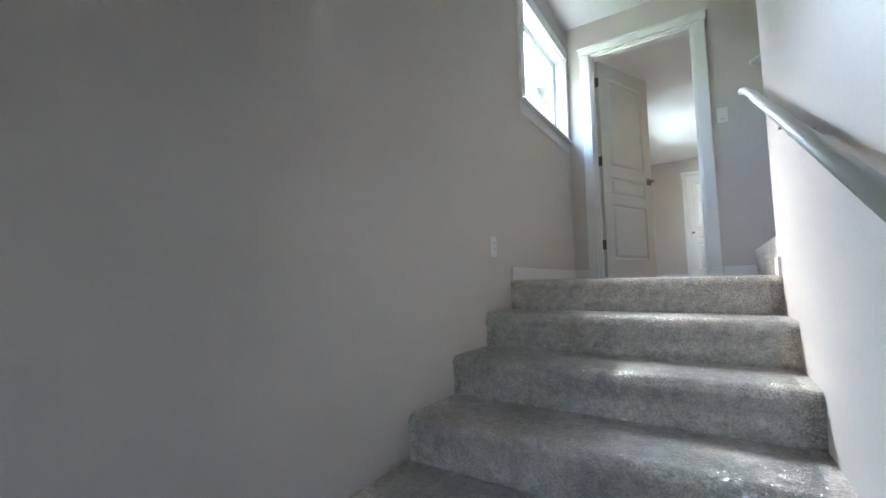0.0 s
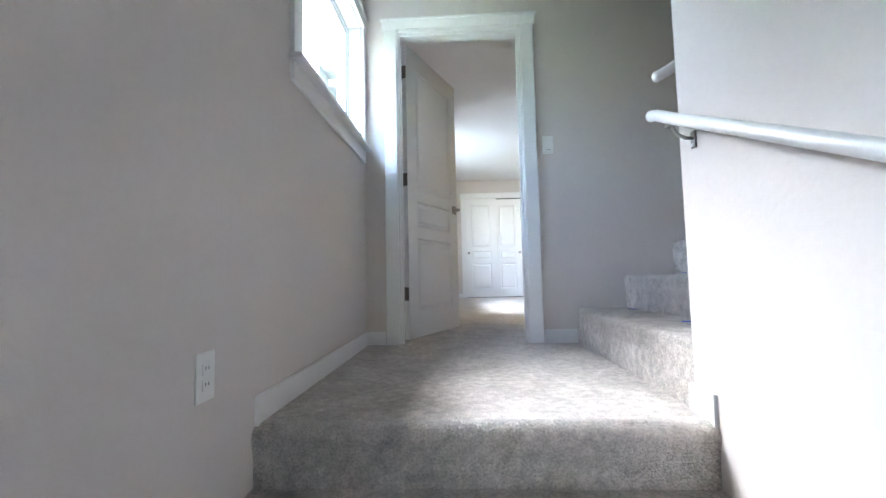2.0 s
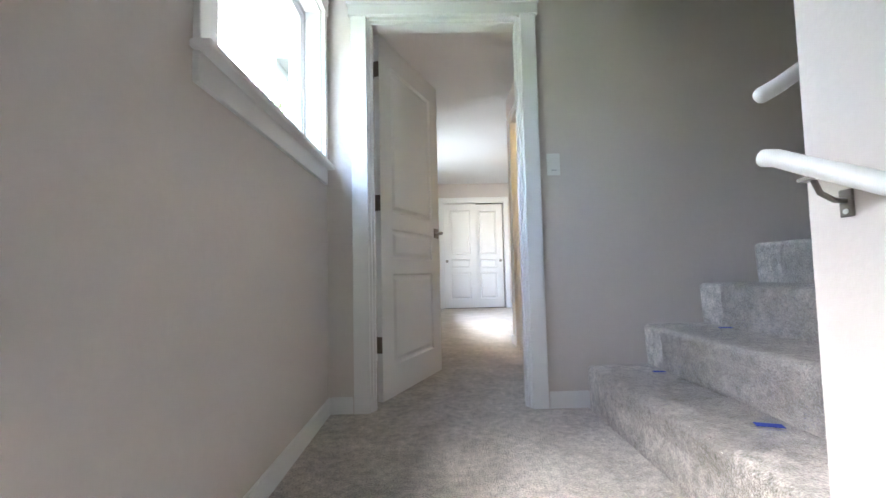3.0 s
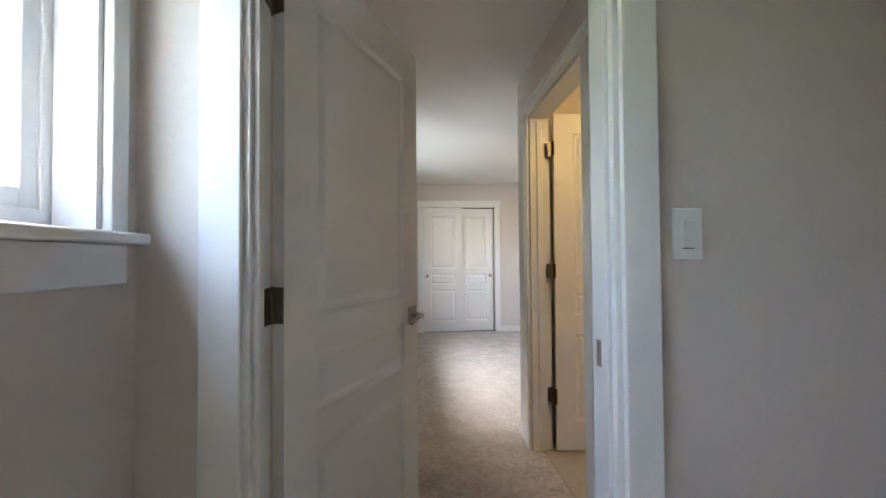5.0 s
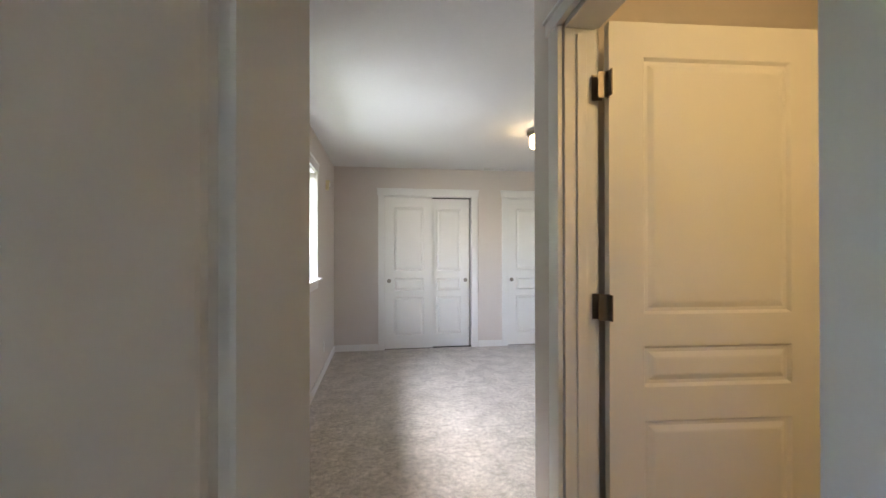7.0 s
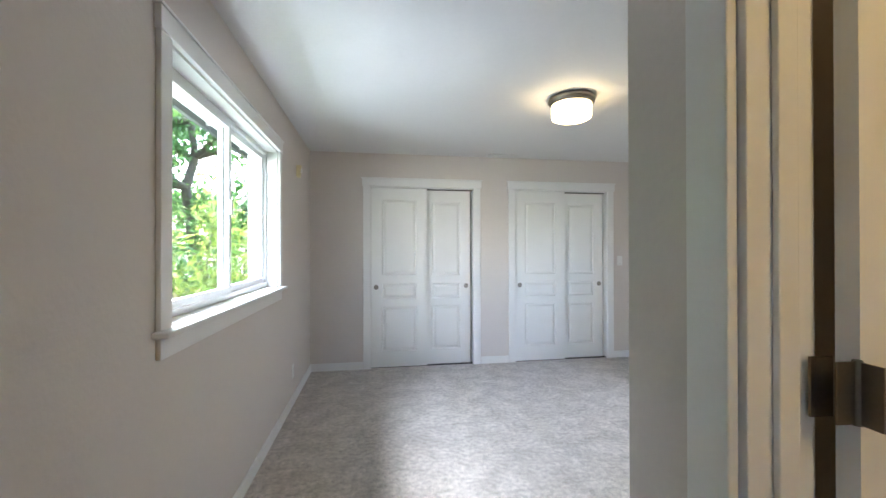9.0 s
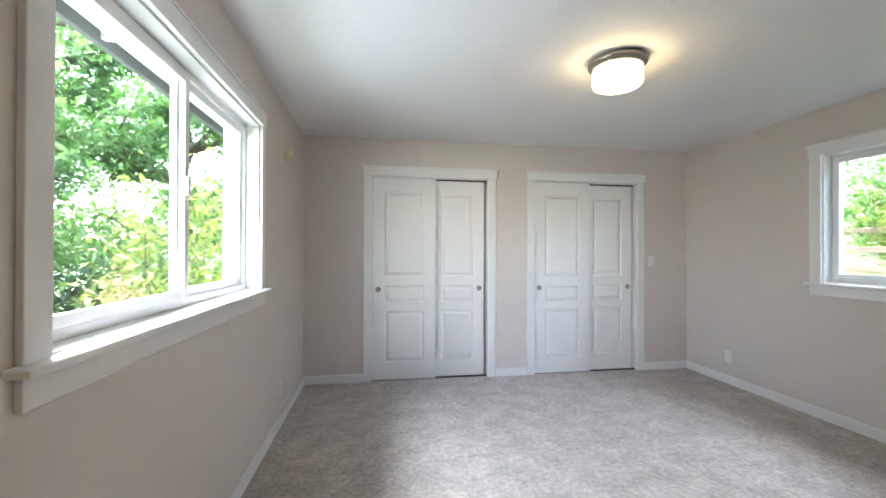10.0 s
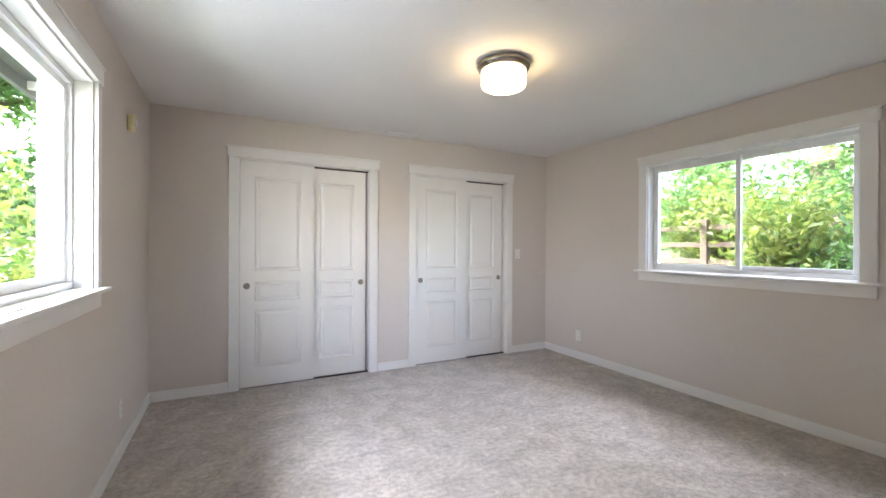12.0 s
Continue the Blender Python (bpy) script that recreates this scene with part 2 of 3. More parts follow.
def wall(name, axis, p0, p1, a0, a1, z0, z1, holes=(), material=WALL, label="", category="wall"):
    """A wall between p0 and p1 on its axis, from a0 to a1 along it, with openings (a0, a1, z0, z1) right through it."""
    us = sorted({a0, a1, *[h[0] for h in holes], *[h[1] for h in holes]})
    zs = sorted({z0, z1, *[h[2] for h in holes], *[h[3] for h in holes]})
    us, zs = [u for u in us if a0 <= u <= a1], [z for z in zs if z0 <= z <= z1]

    def solid(i, k):
        if not (0 <= i < len(us) - 1 and 0 <= k < len(zs) - 1):
            return False
        u, z = (us[i] + us[i + 1]) / 2, (zs[k] + zs[k + 1]) / 2
        return not any(h[0] < u < h[1] and h[2] < z < h[3] for h in holes)

    bm, cache = bmesh.new(), {}

    def v(p, u, z):
        key = (p, u, z)
        if key not in cache:
            cache[key] = bm.verts.new((p, u, z) if axis == "x" else (u, p, z))
        return cache[key]

    for i in range(len(us) - 1):
        for k in range(len(zs) - 1):
            if not solid(i, k):
                continue
            u0, u1, w0, w1 = us[i], us[i + 1], zs[k], zs[k + 1]
            for p in (p0, p1):
                bm.faces.new([v(p, u0, w0), v(p, u1, w0), v(p, u1, w1), v(p, u0, w1)])
            for (di, dk), (s, e) in {(-1, 0): ((u0, w0), (u0, w1)), (1, 0): ((u1, w0), (u1, w1)), (0, -1): ((u0, w0), (u1, w0)), (0, 1): ((u0, w1), (u1, w1))}.items():
                if not solid(i + di, k + dk):
                    bm.faces.new([v(p0, *s), v(p0, *e), v(p1, *e), v(p1, *s)])
    bmesh.ops.recalc_face_normals(bm, faces=bm.faces[:])
    ob = part(name, bm, material)
    return tagged(ob, label or "warm grey painted wall with a light texture", category, kind="structure")


def slab(name, x0, x1, y0, y1, z0, z1, material, label, category, kind="structure"):
    return tagged(part(name, bbox(x0, x1, y0, y1, z0, z1, 0), material), label, category, kind=kind)


# ---- the house: walls, floors, ceilings ----
W1 = (-1.13, -0.098, 1.29, 2.10)
W2 = (2.757, 4.415, 1.085, 2.11)
W3 = (2.945, 4.485, 1.085, 2.11)
LX, BX, RX, CX = 0.0, 0.05, 4.29, 1.35
DOOR = (0.205, 1.075)
BATH = (0.805, 1.72)
wall("wall_stair_west", "x", -0.16, LX, -6.3, 0.066, -1.6, 2.60, [W1])
wall("wall_bedroom_west", "x", -0.16, BX, 0.066, 6.75, -0.3, 2.62, [W2])
wall("wall_bedroom_east", "x", RX, RX + 0.17, 1.88, 6.75, -0.3, 2.62, [W3])
wall("wall_bedroom_north", "y", 5.95, 6.07, BX, RX, -0.1, 2.60, [(0.71, 1.94, -0.1, 2.105), (2.44, 3.67, -0.1, 2.105)])
wall("wall_closet_back", "y", 6.62, 6.74, BX, RX, -0.1, 2.60)
wall("wall_hall_door", "y", 0.0, 0.13, BX + 0.0, 6.2, -0.1, 5.2, [(DOOR[0], DOOR[1], -0.1, 2.14)])
wall("wall_hall_door_corner", "y", 0.0, 0.066, LX, BX, -0.1, 2.6)
wall("wall_hall_east", "x", 1.33, 1.45, 0.13, 1.98, -0.1, 2.60, [(BATH[0], BATH[1], -0.1, 2.175)])
wall("wall_bedroom_south", "y", 1.86, 1.98, 1.45, RX, -0.1, 2.60)
wall("wall_bath_east", "x", 3.3, 3.42, 0.13, 1.88, -0.1, 2.60)
wall("wall_stair_east", "x", CX, CX + 0.12, -6.3, -1.35, -1.6, 5.2)
wall("wall_upper_stair_south", "y", -1.47, -1.35, CX + 0.12, 6.2, -0.1, 5.2)
wall("wall_upper_stair_east", "x", 6.2, 6.32, -1.47, 0.13, -0.1, 5.2)
wall("wall_upper_stair_west", "x", LX + 1.23, CX, -1.35, 0.0, 2.56, 5.2)
# Unseen end wall; its opening is added to let daylight onto the stairs.
wall("wall_entry_south", "y", -6.42, -6.3, -0.16, CX + 0.12, -1.6, 2.6, [(0.15, 0.55, -0.9, 0.5)])
slab("ceiling_landing", -0.16, CX - 0.12, -6.3, 0.0, 2.44, 2.55, CEIL, "white textured ceiling over the stair landing", "ceiling")
slab("ceiling_entry_stair", CX - 0.12, CX, -6.3, 0.0, 2.44, 2.55, CEIL, "white textured ceiling beside the stair wall", "ceiling")
slab("ceiling_upper_stair", CX, 6.3, -1.47, 0.1, 5.0, 5.1, CEIL, "white ceiling above the upper stairs", "ceiling")
slab("ceiling_bedroom", BX, RX, 0.13, 6.62, 2.48, 2.6, CEIL, "white textured bedroom ceiling", "ceiling")
slab("floor_bedroom", -0.1, RX + 0.1, 0.0, 6.65, -0.14, 0.0, CARPET, "taupe cut-pile carpet with brushed footmarks", "floor")
slab("floor_bath", 1.40, 3.3, 0.13, 1.88, -0.1, 0.006, VINYLFLOOR, "tan vinyl bathroom floor", "floor")
slab("floor_entry", -0.1, CX + 0.1, -6.35, -3.58, -1.45, -1.28, CARPET, "taupe carpet at the foot of the stairs", "floor")


def stair_profile(n, run, rise, nose=0.038, lift=0.0):
    """The outline of n carpeted steps that go down from (0, 0) towards -u, with rounded noses."""
    pts = []
    for i in range(n):
        u, z = -run * i, -rise * i
        for k in range(7):
            a = math.radians(90 + 90 * k / 6)
            pts.append((u + nose + (nose + lift) * math.cos(a), z - nose + (nose + lift) * math.sin(a)))
        pts.append((u - lift + 0.012, z - rise * 0.55))
        pts.append((u + 0.014 - lift, z - rise + lift))
    return pts


def extrude_profile(pts, w0, w1, to_world, closed=None, cuts=1):
    bm = bmesh.new()
    ws = [w0 + (w1 - w0) * i / cuts for i in range(cuts + 1)]
    rows = [[bm.verts.new(to_world(u, w, z)) for u, z in pts] for w in ws]
    for a, b in zip(rows, rows[1:]):
        for i in range(len(pts) - 1):
            bm.faces.new((a[i], a[i + 1], b[i + 1], b[i]))
    if closed is not None:
        u0, z0, u1 = closed
        for row, flip in ((rows[0], False), (rows[-1], True)):
            w = ws[0] if not flip else ws[-1]
            tail = [bm.verts.new(to_world(u1, w, z0)), bm.verts.new(to_world(u0, w, z0))]
            bm.faces.new((row + tail)[::-1] if flip else row + tail)
    bmesh.ops.recalc_face_normals(bm, faces=bm.faces[:])
    return bm


RUN, RISE = 0.353, 0.183
prof = [(1.47, 0.0)] + stair_profile(7, RUN, RISE)
stairs = thing("lower_stairs", "carpeted stairs with rounded noses under clear film", "stairs", pose(0, -1.47, 0), kind="structure")
part("stair_carpet", extrude_profile(prof, LX, CX, lambda u, w, z: (w, u, z), closed=(1.47, -1.5, -RUN * 6 + 0.01)), CARPET, stairs, "taupe pile carpet")
film = stair_profile(5, RUN, RISE, lift=0.005)
film = [(0.04, 0.005)] + film
part("clear_film", extrude_profile(film, 0.06, 1.30, lambda u, w, z: (w, u, z), cuts=2), FILM, stairs, "clear glossy protective film")

URUN, URISE = 0.31, 0.208
pts_up = []
for i in range(9):
    x, z = 1.36 + URUN * i, 0.215 + URISE * i
    pts_up += [(x + 0.012, z - URISE - (0.1 if i == 0 else 0)), (x + 0.004, z - 0.09)]
    pts_up += [(x + 0.03 - 0.03 * math.sin(math.radians(15 * k + 0)) if k == 0 else x + 0.03 - 0.03 * math.cos(math.radians(15 * k)), z - 0.03 + 0.03 * math.sin(math.radians(15 * k))) for k in range(1, 7)]
pts_up.append((6.19, 0.215 + URISE * 8))
upper = thing("upper_stairs", "carpeted stairs going up, with clear film and blue tape", "stairs", pose(0, 0, 0), kind="structure")
part("stair_carpet", extrude_profile(pts_up, -1.35, 0.0, lambda u, w, z: (u, w, z), closed=(1.372, -0.1, 6.19)), CARPET, upper, "taupe pile carpet")
film_up = [(x - 0.004 if i % 8 < 5 else x, z + (0.005 if i % 8 > 3 else 0)) for i, (x, z) in enumerate(pts_up[:-1])]
part("clear_film", extrude_profile(film_up[1:41], -1.05, -0.16, lambda u, w, z: (u, w, z)), FILM, upper, "clear glossy protective film")


def tape(x, y, l, w, turn, z):
    return tagged(part("tape_strip", bbox(-l / 2, l / 2, -w / 2, w / 2, 0, 0.002, 0), TAPE, m=pose(x, y, z, 0, 0, turn)),
                  "short strip of blue masking tape holding the stair film", "tape", "blue tape strips")


tape(1.63, -0.20, 0.055, 0.022, -10, 0.221)
tape(1.60, -0.89, 0.075, 0.03, -20, 0.221)
tape(1.93, -0.25, 0.055, 0.022, -10, 0.429)


# ---- baseboards ----
def baseboard(name, axis, p, side, a0, a1, z=0.0, h=0.085, t=0.013):
    """Along one wall face at p, standing off to the side (+1 or -1)."""
    lo, hi = sorted((p, p + side * t))
    bm = box(bmesh.new(), *((lo, hi, a0, a1) if axis == "x" else (a0, a1, lo, hi)), z - 0.01, z + h)
    top = [e for e in bm.edges if all(v.co.z > z + h - 0.001 for v in e.verts)]
    bmesh.ops.bevel(bm, geom=top, offset=0.004, segments=2, affect="EDGES")
    return tagged(part(name, bm, TRIM), "white painted baseboard along the wall", "baseboard", "baseboards", "structure")


baseboard("baseboard_1", "x", LX, 1, -1.452, 0.0)
baseboard("baseboard_2", "y", 0.0, -1, LX + 0.013, 0.128)
baseboard("baseboard_3", "y", 0.0, -1, 1.153, 1.36)
baseboard("baseboard_4", "x", BX, 1, 0.22, 5.95)
baseboard("baseboard_5", "y", 5.95, -1, BX + 0.013, 0.632)
baseboard("baseboard_6", "y", 5.95, -1, 2.024, 2.363)
baseboard("baseboard_7", "y", 5.95, -1, 3.748, RX - 0.013)
baseboard("baseboard_8", "x", RX, -1, 1.993, 5.95)
baseboard("baseboard_9", "y", 1.98, 1, 1.33, RX)
baseboard("baseboard_10", "x", 1.33, -1, 1.805, 1.993)
baseboard("baseboard_11", "x", 1.33, -1, 0.22, 0.72)
baseboard("baseboard_12", "x", CX, -1, -1.462, -1.337)
baseboard("baseboard_13", "y", -1.35, 1, CX, 1.36)


# ---- doors and casings ----
def casing(parent, w, h, leg=0.085, head=0.085, t=0.019):
    """Door or window casing in the plane y = 0, facing -y, round an opening from x = 0 to w and up to h."""
    for x0 in (-leg, w):
        part("casing_leg", bbox(x0, x0 + leg, -t, 0, 0, h, 0.003), TRIM, parent)
    part("casing_head", bbox(-leg - 0.012, w + leg + 0.012, -t - 0.006, 0, h, h + head, 0.003), TRIM, parent)
    part("casing_cap", bbox(-leg - 0.022, w + leg + 0.022, -t - 0.014, 0, h + head, h + head + 0.014, 0.003), TRIM, parent)


def panel_leaf(w, h, t=0.035, stile=0.125, zs=((0.175, 0.70), (0.785, 0.965), (1.06, 1.94))):
    """A door leaf with three raised panels on both faces, x 0..w, y -t/2..t/2, z 0..h."""
    k = h / 2.08
    zs = [(a * k, b * k) for a, b in zs]
    bm = bmesh.new()
    xs = (0, stile, w - stile, w)
    zz = [0] + [z for p in zs for z in p] + [h]
    for s in (-1, 1):
        y = s * t / 2
        for i in range(3):
            for j in range(len(zz) - 1):
                if i == 1 and j % 2 == 1:
                    x0, x1, z0, z1 = xs[1], xs[2], zz[j], zz[j + 1]
                    loops = []
                    for inset, depth in ((0, 0), (0.004, 0.004), (0.010, 0.012), (0.022, 0.012), (0.040, 0.003), (0.046, 0.002)):
                        yy = y - s * depth
                        loops.append([bm.verts.new(c) for c in ((x0 + inset, yy, z0 + inset), (x1 - inset, yy, z0 + inset), (x1 - inset, yy, z1 - inset), (x0 + inset, yy, z1 - inset))])
                    for a, b in zip(loops, loops[1:]):
                        for q in range(4):
                            bm.faces.new((a[q], a[(q + 1) % 4], b[(q + 1) % 4], b[q]))
                    bm.faces.new(loops[-1])
                else:
                    bm.faces.new([bm.verts.new(c) for c in ((xs[i], y, zz[j]), (xs[i + 1], y, zz[j]), (xs[i + 1], y, zz[j + 1]), (xs[i], y, zz[j + 1]))])
    a = t / 2
    for q in (((0, -a, 0), (0, a, 0), (0, a, h), (0, -a, h)), ((w, -a, 0), (w, -a, h), (w, a, h), (w, a, 0)),
              ((0, -a, 0), (w, -a, 0), (w, a, 0), (0, a, 0)), ((0, -a, h), (0, a, h), (w, a, h), (w, -a, h))):
        bm.faces.new([bm.verts.new(c) for c in q])
    bmesh.ops.remove_doubles(bm, verts=bm.verts[:], dist=1e-5)
    bmesh.ops.recalc_face_normals(bm, faces=bm.faces[:])
    return bm


def lever_handle(parent, x, z, side, t=0.035, point=-1):
    """A square rose with a curved lever on the leaf's face (side -1 or +1), the lever pointing along x by point."""
    y = side * t / 2
    rose = part("rose_plate", bbox(x - 0.035, x + 0.035, min(y, y + side * 0.009), max(y, y + side * 0.009), z - 0.035, z + 0.035, 0.003), NICKEL, parent, "square nickel rose")
    bm = cyl(bmesh.new(), (x, y + side * 0.008, z), (x, y + side * 0.052, z), 0.011)
    part("neck", bm, NICKEL, rose, smooth=False)
    pts = [(x + point * s, y + side * (0.05 + 0.006 * math.sin(s * 26)), z + 0.004 - 1.6 * s * s) for s in [-0.008 + 0.122 * i / 9 for i in range(10)]]
    part("lever", sweep(pts, 0.0095, 10, 0.8), NICKEL, rose, "curved nickel lever", True)


def hinge(parent, x, y, z, turn=0.0, material=HINGE):
    """Two leaves and a knuckle, 9 cm high, in the corner between leaf and jamb."""
    bm = bmesh.new()
    box(bm, -0.034, 0.0, -0.0015, 0.0015, -0.045, 0.045)
    part_a = part("hinge", bm, material, parent, "dark bronze butt hinge", m=pose(x, y, z, 0, 0, turn))
    part("knuckle", cyl(bmesh.new(), (0, 0, -0.047), (0, 0, 0.047), 0.0065, n=10), material, part_a)
    part("hinge_leaf", bbox(-0.0015, 0.0015, -0.034, 0.0, -0.045, 0.045, 0), material, part_a)
    return part_a


# jambs and casings of the bedroom door (facing the landing and the hall)
def door_frame(name, label, m, w, h, depth, head=0.06):
    """m maps x along the opening, y through the wall, z up; the front casing faces -y."""
    f = thing(name, label, "door frame", m, kind="structure")
    casing(f, w, h, head=head)
    back = new("back_casing")
    back.parent = f
    back.matrix_basis = pose(w, depth, 0, 0, 0, 180)
    for x0 in (-0.085, w):
        part("casing_leg", bbox(x0, x0 + 0.085, -0.019, 0, 0, h, 0.003), TRIM, back)
    part("casing_head", bbox(-0.097, w + 0.097, -0.025, 0, h, h + 0.085, 0.003), TRIM, back)
    j = 0.017
    part("jamb", bbox(-0.02 + 0.004, j - 0.004, 0.002, depth - 0.002, 0, h - 0.004, 0.002), TRIM, f)
    part("jamb", bbox(w - j + 0.004, w + 0.016, 0.002, depth - 0.002, 0, h - 0.004, 0.002), TRIM, f)
    part("head_jamb", bbox(j - 0.004, w - j + 0.004, 0.002, depth - 0.002, h - j, h + 0.012, 0.002), TRIM, f)
    return f


f = door_frame("door_frame_bedroom", "white painted door casing with a flat capped head", pose(0.22, 0, 0), 0.84, 2.125, 0.13)
for x0, x1 in ((0.013, 0.025), (0.815, 0.827)):
    part("door_stop", bbox(x0, x1, 0.022, 0.055, 0, 2.1, 0.002), TRIM, f)
part("door_stop", bbox(0.025, 0.815, 0.022, 0.055, 2.096, 2.108, 0.002), TRIM, f)
part("strike_plate", bbox(0.8245, 0.829, 0.064, 0.1, 0.965, 1.03, 0.0005), NICKEL, f, "nickel strike plate")

for z in (0.322, 1.122, 1.902):
    part("hinge_plate", bbox(0.012, 0.0145, 0.085, 0.127, z - 0.045, z + 0.045, 0), HINGE, f, "dark bronze hinge leaf")

door = thing("bedroom_door", "white three-panel door standing open into the bedroom hall", "door", pose(0.235, 0.142, 0.012, 0, 0, 65.8), kind="structure")
leaf = part("leaf", panel_leaf(0.805, 2.095), DOORW, door, m=pose(0, -0.0175, 0))
lever_handle(leaf, 0.745, 0.990, -1)
lever_handle(leaf, 0.745, 0.990, 1)
part("latch_plate", bbox(0.803, 0.807, -0.012, 0.012, 0.937, 0.997, 0.0005), NICKEL, leaf)
for z in (0.31, 1.11, 1.89):
    hinge(door, -0.004, 0.002, z, -64.5 - 90)
    part("hinge_leaf_on_edge", bbox(-0.003, 0.001, -0.033, -0.002, z - 0.045, z + 0.045, 0), HINGE, door, "dark bronze hinge leaf")

# bathroom door in the east wall of the hall; x runs along -y there
f = door_frame("door_frame_bath", "white painted door casing round the bathroom doorway", pose(1.33, 1.705, 0, 0, 0, -90), 0.885, 2.16, 0.12, head=0.05)
for x0, x1 in ((0.013, 0.025), (0.86, 0.872)):
    part("door_stop", bbox(x0, x1, 0.045, 0.08, 0, 2.12, 0.002), TRIM, f)
bath_door = thing("bathroom_door", "white three-panel door standing open in warm bathroom light", "door", pose(1.475, 1.685, 0.02, 0, 0, -4), kind="structure")
leaf = part("leaf", panel_leaf(0.81, 2.135, zs=((0.17, 0.71), (0.825, 0.965), (1.075, 1.96))), DOORW, bath_door, m=pose(0.004, -0.0175, 0))
for z in (0.34, 1.13, 1.91):
    hinge(bath_door, -0.002, -0.036, z, 0)
    part("hinge_leaf_on_jamb", bbox(-0.045, -0.008, -0.0075, -0.0035, z - 0.045, z + 0.045, 0), HINGE, bath_door, "dark bronze hinge leaf")


# ---- closets ----
def closet(name, x0, x1, front_w):
    c = thing(name, "pair of white three-panel sliding closet doors, closed", "closet", pose(x0, 5.95, 0), "bedroom closets", "structure")
    w = x1 - x0
    casing(c, w, 2.10)
    part("jamb", bbox(-0.012, 0.003, 0.001, 0.118, 0, 2.10, 0), TRIM, c)
    part("jamb", bbox(w - 0.003, w + 0.012, 0.001, 0.118, 0, 2.10, 0), TRIM, c)
    part("head_jamb", bbox(0.003, w - 0.003, 0.001, 0.118, 2.088, 2.103, 0), TRIM, c)
    part("head_track", bbox(0.003, w - 0.003, 0.055, 0.10, 2.078, 2.087, 0), DARK, c, "dark sliding track")
    part("floor_track", bbox(0.003, w - 0.003, 0.02, 0.10, 0.0, 0.008, 0), DARK, c, "dark floor guide")
    for a, b, y, pull, h in ((0.006, front_w, 0.024, 0.055, 2.074), (front_w - 0.056, w - 0.026, 0.070, None, 2.062)):
        d = part("sliding_door", panel_leaf(b - a, h, 0.032, 0.122), DOORW, c, m=pose(a, y, 0.010))
        px = pull if pull else (b - a) - 0.052
        ring = lathe([(0.0, -0.0005), (0.019, -0.001), (0.021, -0.004), (0.026, -0.0045), (0.028, -0.002), (0.028, 0.004)], 28)
        part("finger_pull", ring, NICKEL, d, "round recessed nickel finger pull", True, m=pose(px, -0.0165, 0.925, 90, 0, 0) @ Matrix.Diagonal((1, 1, -1, 1)))
    return c


closet("closet_doors", 0.72, 1.930, 0.655)
closet("closet_doors", 2.452, 3.660, 0.648)


